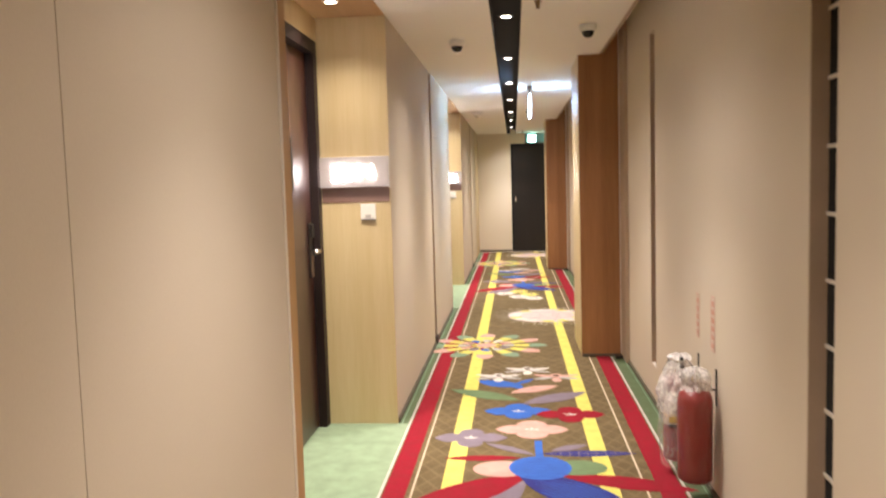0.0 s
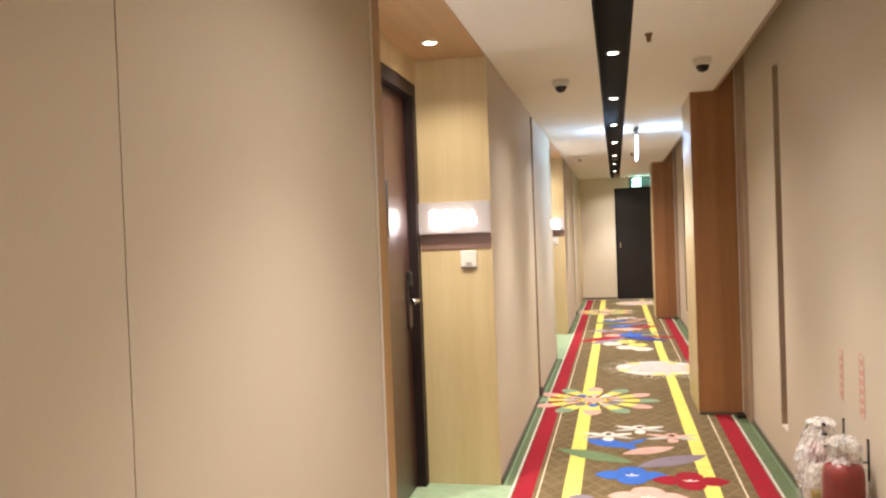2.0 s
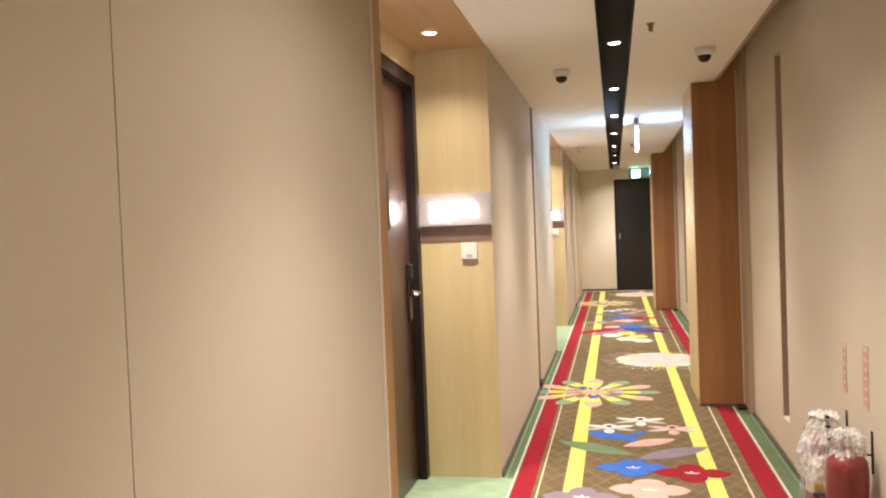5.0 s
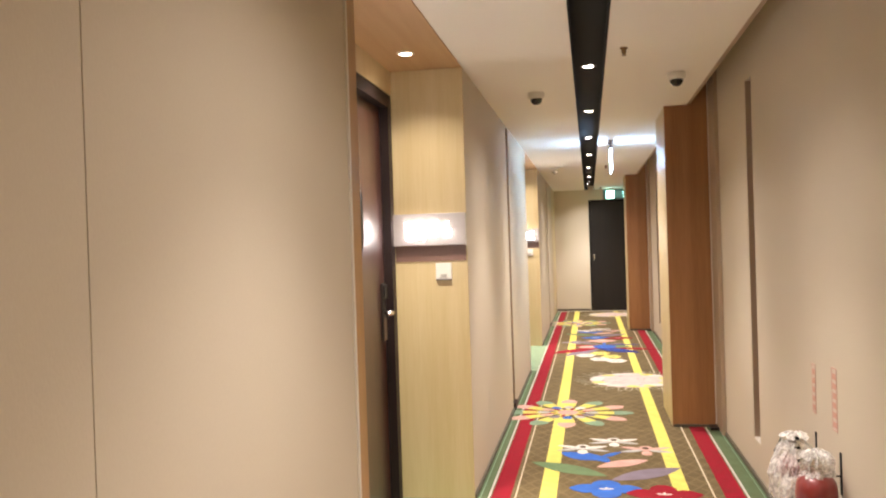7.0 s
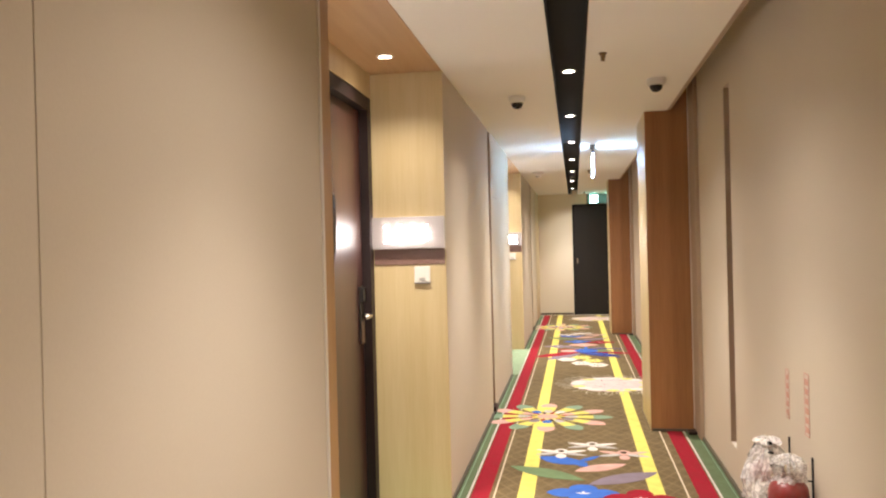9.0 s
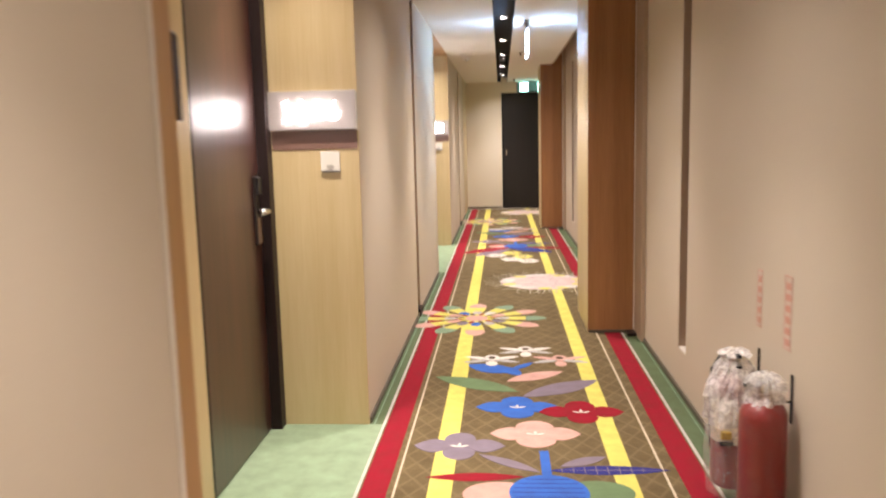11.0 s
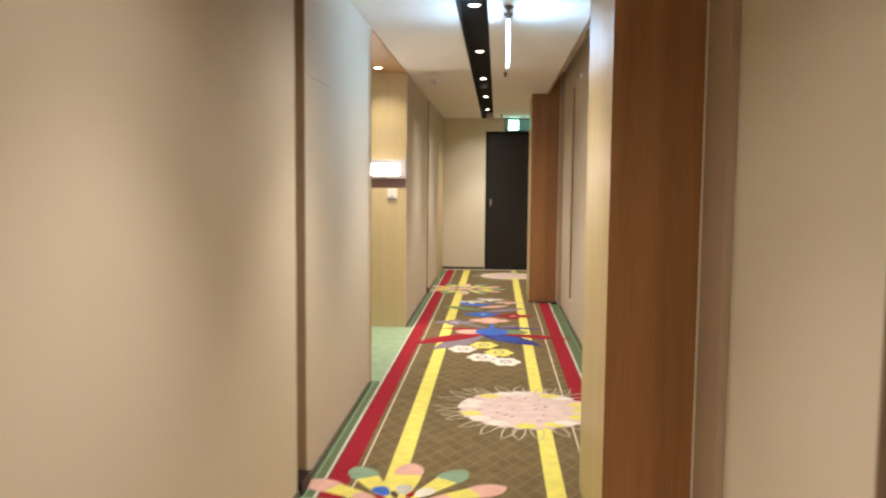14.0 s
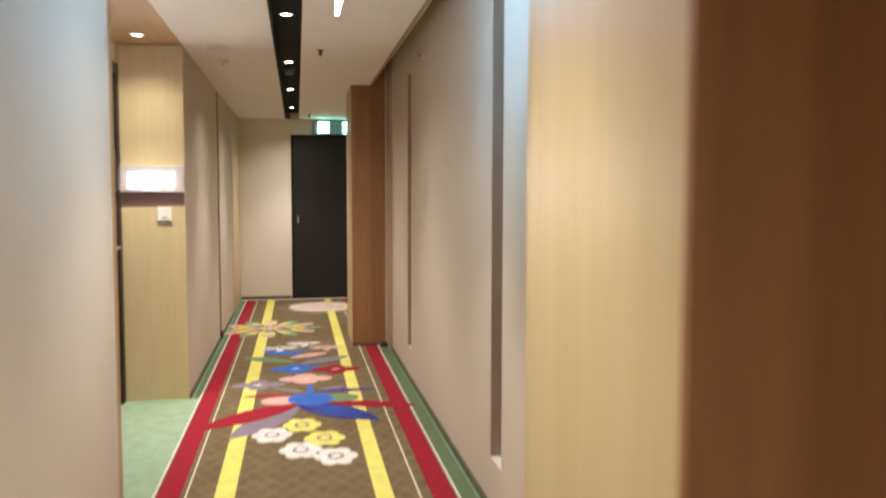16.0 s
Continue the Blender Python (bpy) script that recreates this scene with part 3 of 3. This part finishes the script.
# ---- fire extinguishers on their wall hooks ----
def extinguisher(y, wrapped):
    label = "red fire extinguisher with paper label inside a plastic bag" if wrapped else "red fire extinguisher hanging on a black wall hook"
    e = thing("fire_extinguisher", label, "fire extinguisher", pose(0.605, y, 0.075 if wrapped else 0.095), "fire extinguishers")
    r = 0.071
    body = part("cylinder", lathe([(r * 0.86, 0), (r * 0.97, 0.006), (r, 0.02), (r, 0.32), (r * 0.985, 0.345), (r * 0.92, 0.365), (r * 0.72, 0.382), (r * 0.45, 0.391), (0.022, 0.396)], 36), RED_PAINT, e, smooth=True)
    lab = bmesh.new()
    prev = None
    for k in range(13):
        a = radians(150 + 10 * k)
        pair = [lab.verts.new(((r + 0.0012) * math.cos(a), (r + 0.0012) * math.sin(a), z)) for z in (0.165, 0.325)]
        if prev:
            lab.faces.new((prev[0], pair[0], pair[1], prev[1]))
        prev = pair
    part("label", lab, LABEL_W if wrapped else RED_PAINT, body, "paper instruction label")
    if wrapped:
        part("print_block", box(-r * 0.80, -r * 0.30, -r - 0.004, -r + 0.012, 0.185, 0.212, 0.002), GAUGE_Y, body, "yellow printed mark")
        part("print_bar", box(-r * 0.85, -r * 0.20, -r - 0.004, -r + 0.012, 0.163, 0.175, 0.002), BLACK, body, "black printed bar")
    part("neck", lathe([(0.022, 0.396), (0.022, 0.412), (0.017, 0.414), (0.017, 0.432)], 18), STEEL if wrapped else RED_PAINT, e)
    valve = part("valve", box(-0.018, 0.018, -0.026, 0.026, 0.430, 0.458, 0.004), STEEL if wrapped else GREY, e)
    if not wrapped:
        part("lower_grip", box(-0.060, -0.019, -0.011, 0.011, 0.432, 0.441, 0.002), BLACK, valve, "black carry grip")
        part("gauge", lathe([(0.016, -0.040), (0.016, -0.027)], 18, "Y", (-0.008, 0, 0.440)), STEEL, valve, "round pressure gauge")
    if wrapped:
        part("lower_grip", box(-0.012, 0.012, -0.060, -0.027, 0.432, 0.440, 0.002), BLACK, valve, "black carry grip")
        part("upper_lever", tube([(0, -0.020, 0.462), (0, -0.045, 0.474), (0, -0.066, 0.476)], 0.007), BLACK, valve, "black squeeze lever")
        part("gauge", lathe([(0.017, -0.030), (0.017, -0.019)], 18, "X", (0, 0.01, 0.444)), PLASTIC, valve, "round pressure gauge")
        part("hose", tube([(-0.01, 0.027, 0.446), (-0.03, 0.065, 0.44), (-0.05, 0.085, 0.39), (-0.055, 0.088, 0.30), (-0.052, 0.083, 0.18), (-0.05, 0.08, 0.10)], 0.0085), RUBBER, e, "black hose", True)
    hook = thing("wall_hook", "black steel wall hook holding a fire extinguisher", "wall hook", pose(XR, y + 0.03, 0), "extinguisher hooks")
    part("back_strip", box(-0.004, -0.0005, -0.009, 0.009, 0.40, 0.556, 0.001), BLACK, hook)
    part("arm", tube([(-0.003, 0, 0.47), (-0.078, 0, 0.468), (-0.092, -0.012, 0.474)], 0.0032), BLACK, hook)
    return e


extinguisher(3.68, False)
extinguisher(4.0, True)


def plastic_bag(x, y, z0, profile, crumple, body_film, top_film, gather):
    """A clear bag pulled over an extinguisher: a body ring by ring, and a crumpled top from ring `gather` on."""
    n = 48
    rings = []
    for r, z, loose in profile:
        ring = []
        for i in range(n):
            a = 2 * math.pi * i / n
            w = 1 + loose * (crumple * noise.noise(Vector((3.1 * math.cos(a) + y, 3.1 * math.sin(a), z * 13))) + 0.5 * crumple * noise.noise(Vector((9 * math.cos(a), 9 * math.sin(a) + y, z * 31))))
            dz = 0.014 * loose * noise.noise(Vector((4 * math.cos(a), 4 * math.sin(a), z * 9 + y)))
            ring.append((min(r * w * math.cos(a), XR - x - 0.003), r * w * math.sin(a), z0 + z + dz))
        rings.append(ring)

    def skin(some, closed):
        bm = bmesh.new()
        rows = [[bm.verts.new(p) for p in ring] for ring in some]
        for a, b in zip(rows, rows[1:]):
            for i in range(n):
                j = (i + 1) % n
                bm.faces.new((a[i], a[j], b[j], b[i]))
        if closed:
            bm.faces.new(rows[-1])
        return bm

    bag = thing("plastic_bag", "crumpled clear plastic bag over a fire extinguisher", "plastic bag", pose(x, y, 0), "extinguisher bags")
    part("bag_body", skin(rings[:gather + 1], False), body_film, bag, smooth=True)
    part("gathered_top", skin(rings[gather:], True), top_film, bag, "gathered bag mouth")
    return bag


plastic_bag(0.605, 4.0, 0.05, [(0.084, 0.0, 0.5), (0.088, 0.07, 0.6), (0.086, 0.14, 0.7), (0.090, 0.20, 0.8), (0.094, 0.26, 1), (0.096, 0.31, 1), (0.092, 0.35, 1), (0.088, 0.39, 1),
                               (0.076, 0.42, 1), (0.064, 0.445, 1), (0.050, 0.465, 1), (0.040, 0.48, 1), (0.052, 0.495, 1), (0.020, 0.51, 1)], 0.30, FILM, CLOUDY, 4)
plastic_bag(0.605, 3.68, 0.07, [(0.064, 0.0, 0.3), (0.0755, 0.02, 0.2), (0.0762, 0.12, 0.2), (0.0765, 0.22, 0.25), (0.0768, 0.32, 0.25), (0.0765, 0.365, 0.3), (0.072, 0.39, 0.5), (0.060, 0.41, 0.9),
                                (0.050, 0.43, 1), (0.056, 0.452, 1.2), (0.052, 0.474, 1.2), (0.040, 0.49, 1.2), (0.018, 0.502, 1)], 0.36, FILM_TIGHT, CLOUDY, 7)


def wall_sticker(y0, y1, z0, z1, bars):
    s = thing("wall_sticker", "narrow upright sticker with faded red writing", "sticker", None, "faded red wall stickers")
    part("film", box(XR - 0.001, XR - 0.0003, y0, y1, z0, z1), STICK_PALE, s)
    part("border", boxes((XR - 0.0018, XR - 0.0011, y0, y0 + 0.004, z0, z1), (XR - 0.0018, XR - 0.0011, y1 - 0.004, y1, z0, z1),
                         (XR - 0.0018, XR - 0.0011, y0 + 0.004, y1 - 0.004, z0, z0 + 0.004), (XR - 0.0018, XR - 0.0011, y0 + 0.004, y1 - 0.004, z1 - 0.004, z1)), STICK_RED, s, "faded red border")
    step = (z1 - z0 - 0.02) / bars
    for k in range(bars):
        z = z0 + 0.012 + step * k
        part("glyph_bar", box(XR - 0.0018, XR - 0.0011, y0 + 0.011, y1 - 0.011, z, z + step * 0.62), STICK_RED, s, "faded red character")


wall_sticker(4.018, 4.068, 0.63, 0.83, 5)
wall_sticker(3.738, 3.800, 0.62, 0.856, 6)

# ---- carpet inlays ----


def inlay(name, outline, mat, parent, z, label=""):
    """A flat, slightly raised piece of coloured pile with the given outline."""
    bm = bmesh.new()
    top = [bm.verts.new((x, y, z)) for x, y in outline]
    low = [bm.verts.new((x, y, 0.0)) for x, y in outline]
    bm.faces.new(top)
    n = len(top)
    for i in range(n):
        j = (i + 1) % n
        bm.faces.new((low[i], low[j], top[j], top[i]))
    return part(name, bm, mat, parent, label)


def leaf_line(x0, y0, x1, y1, w, bend=0.0, n=12):
    dx, dy = x1 - x0, y1 - y0
    d = math.hypot(dx, dy)
    ux, uy, px, py = dx / d, dy / d, -dy / d, dx / d
    one, two = [], []
    for k in range(n + 1):
        t = k / n
        h = w / 2 * math.sin(math.pi * t) ** 0.85
        c = bend * math.sin(math.pi * t)
        bx, by = x0 + dx * t + px * c, y0 + dy * t + py * c
        one.append((bx + px * h, by + py * h))
        two.append((bx - px * h, by - py * h))
    return one + two[-2:0:-1]


def oval(cx, cy, rx, ry, n=28):
    return [(cx + rx * math.cos(2 * math.pi * k / n), cy + ry * math.sin(2 * math.pi * k / n)) for k in range(n)]


def rect(x0, x1, y0, y1):
    return [(x0, y0), (x1, y0), (x1, y1), (x0, y1)]


Y0, Y1 = BACK, END - 0.05
for name, x0, x1, mat in (("border_stripe", 0.600, XR, P_GREEN), ("pale_line", 0.672, 0.677, P_PALE), ("white_line", 0.588, 0.600, P_EDGE), ("red_stripe", 0.478, 0.580, P_RED),
                          ("thin_line", 0.420, 0.429, P_LINE), ("yellow_stripe", 0.227, 0.308, P_YELLOW), ("yellow_stripe", -0.482, -0.392, P_YELLOW),
                          ("thin_line", -0.612, -0.604, P_LINE), ("red_stripe", -0.735, -0.634, P_RED), ("white_line", -0.754, -0.742, P_EDGE)):
    inlay(name, rect(x0, x1, Y0, Y1), mat, floor, 0.0009 if name != "pale_line" else 0.0012)
for a, b in ((Y0, NICHES[0][0]), (NICHES[0][1], NICHES[1][0]), (NICHES[1][1], Y1)):
    inlay("border_stripe", rect(XL, -0.754, a, b), P_GREEN, floor, 0.0009)
    inlay("pale_line", rect(-0.797, -0.790, a, b), P_PALE, floor, 0.0012)
for a, b in NICHES:
    inlay("niche_carpet", rect(-1.385, -0.754, a, b), P_MINT, floor, 0.0009)

REPEAT = 6.745
motifs = []


def motif(name, label):
    ob = tagged(new(name), label)
    ob.parent = floor
    motifs.append(ob)
    return ob


def piece(ob, name, outline, mat, level):
    return inlay(name, outline, mat, ob, 0.0014 + 0.00025 * level)


# great disc with leaves
g = motif("disc_motif", "blue disc with long leaves woven into the carpet")
piece(g, "leaf", leaf_line(-0.12, 4.20, -0.50, 4.19, 0.075), P_RED, 0)
piece(g, "leaf", leaf_line(-0.02, 4.26, 0.45, 4.27, 0.085), P_NAVY, 0)
piece(g, "leaf", leaf_line(0.03, 4.30, 0.22, 4.40, 0.07), P_LILAC, 1)
piece(g, "leaf", leaf_line(-0.05, 4.24, -0.30, 4.42, 0.06), P_LILAC, 1)
piece(g, "leaf", leaf_line(-0.10, 3.90, -0.49, 3.26, 0.21), P_LILAC, 0)
piece(g, "leaf", leaf_line(0.06, 3.96, 0.65, 3.79, 0.15), P_RED, 1)
piece(g, "leaf", leaf_line(-0.08, 4.00, -0.68, 3.46, 0.225), P_RED, 2)
piece(g, "leaf", leaf_line(-0.14, 4.00, 0.37, 3.50, 0.25), P_NAVY, 3)
for k in range(-4, 5):
    o, t = 0.024 * k, 0.10 + 0.055 * abs(k)
    x0, y0, x1, y1 = -0.14 + 0.51 * t, 4.00 - 0.50 * t, -0.14 + 0.51 * (1 - t), 4.00 - 0.50 * (1 - t)
    piece(g, "leaf_rib", leaf_line(x0 + 0.70 * o, y0 + 0.714 * o, x1 + 0.70 * o, y1 + 0.714 * o, 0.008, n=4), P_BLUE, 4 + 0.02 * k)
piece(g, "petal", oval(-0.215, 4.045, 0.135, 0.105), P_PINK, 4)
piece(g, "petal", oval(0.15, 4.065, 0.135, 0.10), P_LEAF, 4)
piece(g, "disc", oval(-0.03, 4.06, 0.148, 0.155, 36), P_BLUE, 5)
for k in range(7):
    h = 0.132 * math.sqrt(1 - (0.26 * (k - 3)) ** 2)
    piece(g, "disc_line", rect(-0.03 - h, -0.03 + h, 4.058 + 0.038 * (k - 3), 4.063 + 0.038 * (k - 3)), P_NAVY, 6)
piece(g, "stem", rect(-0.048, -0.010, 4.20, 4.455), P_BLUE, 5)
for k in range(8):
    h = 0.038 * math.sin(math.pi * (k + 1.2) / 9.4)
    piece(g, "leaf_rib", rect(0.03 + 0.045 * k, 0.0335 + 0.045 * k, 4.264 - h, 4.264 + h), P_LILAC, 1)
piece(g, "leaf_rib", leaf_line(0.01, 4.263, 0.43, 4.268, 0.005, n=6), P_LILAC, 1.5)


def blossom(name, label, cx, cy, mat, core, wide, tall, tips):
    b = motif(name, label)
    piece(b, "petal", oval(cx, cy + tall * 0.48, wide * 0.36, tall * 0.52), mat, 1)
    piece(b, "petal", oval(cx, cy - tall * 0.48, wide * 0.36, tall * 0.52), mat, 2)
    piece(b, "petal", leaf_line(cx + 0.02, cy, cx + tips, cy, tall * 0.95), mat, 3)
    piece(b, "petal", leaf_line(cx - 0.02, cy, cx - tips, cy, tall * 0.95), mat, 4)
    for k, a in enumerate((25, 90, 155)):
        piece(b, "stamen", leaf_line(cx, cy - 0.016, cx + 0.046 * math.cos(radians(a)), cy - 0.016 + 0.046 * math.sin(radians(a)), 0.015, n=5), core, 5 + 0.2 * k)
    return b


blossom("pink_blossom", "pink four-petalled flower woven into the carpet", -0.056, 4.652, P_PINK, P_WHITE, 0.24, 0.16, 0.20)
blossom("blue_blossom", "blue four-petalled flower woven into the carpet", -0.129, 5.005, P_BLUE, P_WHITE, 0.22, 0.155, 0.20)
blossom("red_blossom", "red four-petalled flower woven into the carpet", 0.173, 4.937, P_RED, P_WHITE, 0.20, 0.155, 0.20)
blossom("lilac_blossom", "grey-lilac four-petalled flower woven into the carpet", -0.385, 4.510, P_LILAC, P_WHITE, 0.19, 0.15, 0.195)
g = motif("leaf_spray", "green, pink and lilac leaves woven into the carpet")
piece(g, "leaf", leaf_line(-0.10, 5.16, 0.31, 5.44, 0.16), P_LILAC, 0)
piece(g, "leaf", leaf_line(-0.57, 5.51, -0.12, 5.24, 0.16), P_LEAF, 1)
piece(g, "leaf", leaf_line(-0.175, 5.42, 0.135, 5.60, 0.13), P_PINK, 2)
piece(g, "leaf", leaf_line(-0.40, 5.74, -0.12, 5.58, 0.16), P_BLUE, 0)
piece(g, "leaf", leaf_line(-0.20, 5.70, -0.10, 5.52, 0.09), P_BLUE, 1)
piece(g, "leaf", leaf_line(-0.16, 5.62, -0.02, 5.78, 0.05), P_BLUE, 2)
for cx, cy, mat in ((-0.262, 5.844, P_WHITE), (-0.058, 6.039, P_WHITE), (0.138, 5.834, P_PINK)):
    g = motif("star_flower", "small cream star flower woven into the carpet")
    for k, a in enumerate((18, -16, 162, 196)):
        piece(g, "petal", leaf_line(cx, cy, cx + 0.17 * math.cos(radians(a)), cy + 0.17 * math.sin(radians(a)) * 1.3, 0.05, n=8), mat if k % 2 == 0 else P_GREY, 1 + 0.3 * k)
    piece(g, "petal", oval(cx, cy - 0.085, 0.034, 0.05, 16), mat, 2.5)
    piece(g, "ring", oval(cx, cy + 0.035, 0.044, 0.06, 16), mat, 3)
    piece(g, "eye", oval(cx, cy + 0.035, 0.022, 0.030, 12), P_BROWN, 4)

# starburst
SX, SY = -0.385, 6.93
g = motif("starburst_motif", "yellow starburst with pink and green tips in the carpet")
DABS = (P_GREY, P_PINK, P_WHITE, P_GREY, P_BLUE, P_PINK, P_GREY, P_PINK, P_LILAC, P_BLUE, P_GREY, P_LILAC)
for k in range(12):
    a = math.pi * k / 6
    c, s = math.cos(a), math.sin(a)
    wide = 0.5 if k % 6 == 3 else 0.42

    def spoke(*marks):
        """An outline along the ray from (distance, half width) pairs."""
        one = [(SX + d * c - h * s, SY + d * s + h * c) for d, h in marks]
        return one + [(SX + d * c + h * s, SY + d * s - h * c) for d, h in reversed(marks)]

    piece(g, "tip", spoke((0.32, 0.036), (0.345, 0.055), (0.39, 0.068), (0.44, 0.062), (0.48, 0.040), (0.505, 0.010)), (P_PALE, P_PINK)[k % 2], 1 + 0.05 * k)
    piece(g, "ray", spoke((0.05, 0.010), (0.15, 0.032), (0.26, wide * 0.105), (0.345, wide * 0.125), (0.356, wide * 0.112)), P_YELLOW, 2 + 0.05 * k)
    piece(g, "dab", spoke((0.130, 0.012), (0.165, 0.032), (0.205, 0.038), (0.235, 0.024)), DABS[k], 3 + 0.05 * k)
    d = a + math.pi / 12
    piece(g, "seed", leaf_line(SX + 0.085 * math.cos(d), SY + 0.085 * math.sin(d), SX + 0.175 * math.cos(d), SY + 0.175 * math.sin(d), 0.034, n=6), (P_RED, P_BROWN)[k % 2], 3.7 + 0.02 * k)
piece(g, "hub", oval(SX, SY, 0.082, 0.090, 24), P_PINK, 4)

# round pink bloom with looped filaments
RX, RY = 0.18, 8.40
g = motif("round_bloom_motif", "large round pink bloom with cream loops in the carpet")
bm = bmesh.new()
for k in range(27):
    a = 2 * math.pi * k / 27 + 0.07 * math.sin(5 * k)
    c, s = math.cos(a), math.sin(a)
    n = 14
    far = 0.552 + 0.035 * math.sin(7 * k)
    bend = 0.018 * math.sin(3 * k)
    ring_o = leaf_line(RX + 0.30 * c, RY + 0.30 * s, RX + far * c, RY + far * s, 0.076, bend, n)
    ring_i = leaf_line(RX + 0.308 * c, RY + 0.308 * s, RX + (far - 0.012) * c, RY + (far - 0.012) * s, 0.056, bend, n)
    z = 0.0019 + 0.000004 * k
    vo, vi = [bm.verts.new((x, y, z)) for x, y in ring_o], [bm.verts.new((x, y, z)) for x, y in ring_i]
    for i in range(len(vo)):
        j = (i + 1) % len(vo)
        bm.faces.new((vo[i], vo[j], vi[j], vi[i]))
part("filaments", bm, pile("pile_dull_cream", (0.52, 0.45, 0.33)), g, "cream looped filaments")
edge = [(RX + (0.385 + 0.014 * math.cos(26 * a)) * math.cos(a), RY + (0.385 + 0.014 * math.cos(26 * a)) * math.sin(a)) for a in (2 * math.pi * k / 156 for k in range(156))]
piece(g, "bloom", edge, pile("pile_pale_pink", (0.74, 0.56, 0.51)), 2.5)
rng = random.Random(7)
for k in range(16):
    a = 2 * math.pi * (k + rng.uniform(-0.3, 0.3)) / 16
    tone = P_YELLOW if k % 3 == 0 or (math.cos(a) > 0.3 and k % 2) else P_WHITE
    piece(g, "edge_petal", oval(RX + 0.335 * math.cos(a), RY + 0.335 * math.sin(a), 0.064, 0.046, 12), tone, 3.5 + 0.03 * k)
for k in range(16):
    a, d = rng.uniform(0, 6.28), 0.29 * math.sqrt(rng.random())
    x, y = RX + d * math.cos(a), RY + d * math.sin(a)
    piece(g, "fleck", leaf_line(x - 0.014, y - 0.010, x + 0.014, y + 0.010, 0.012, n=3), (P_LILAC, P_BROWN)[k % 2], 3.5 + 0.02 * k)

# cluster of five round flowers
for cx, cy, mat in ((-0.09, 10.219, P_YELLOW), (-0.256, 10.049, P_WHITE), (0.032, 9.946, P_YELLOW), (-0.099, 9.761, P_WHITE), (0.079, 9.629, P_WHITE)):
    g = motif("round_flower", "six-petalled %s flower woven into the carpet" % ("yellow" if mat is P_YELLOW else "cream"))
    for k in range(6):
        a = math.pi * k / 3
        piece(g, "petal", oval(cx + 0.069 * math.cos(a), cy + 0.086 * math.sin(a), 0.045, 0.055, 14), mat, 1 + 0.15 * k)
    piece(g, "core", oval(cx, cy, 0.056, 0.070, 16), mat, 2.5)
    piece(g, "ring", oval(cx, cy, 0.044, 0.055, 16), P_LILAC, 3)
    piece(g, "eye", oval(cx, cy, 0.029, 0.036, 12), mat, 4)

for ob in list(motifs):
    ys = [v.co.y for c in ob.children for v in c.data.vertices]
    for k in (-1, 1):
        if min(ys) + k * REPEAT > BACK and max(ys) + k * REPEAT < END - 0.05 and max(ys) + k * REPEAT > 1.0:
            copy_thing(ob, pose(0, k * REPEAT, 0))
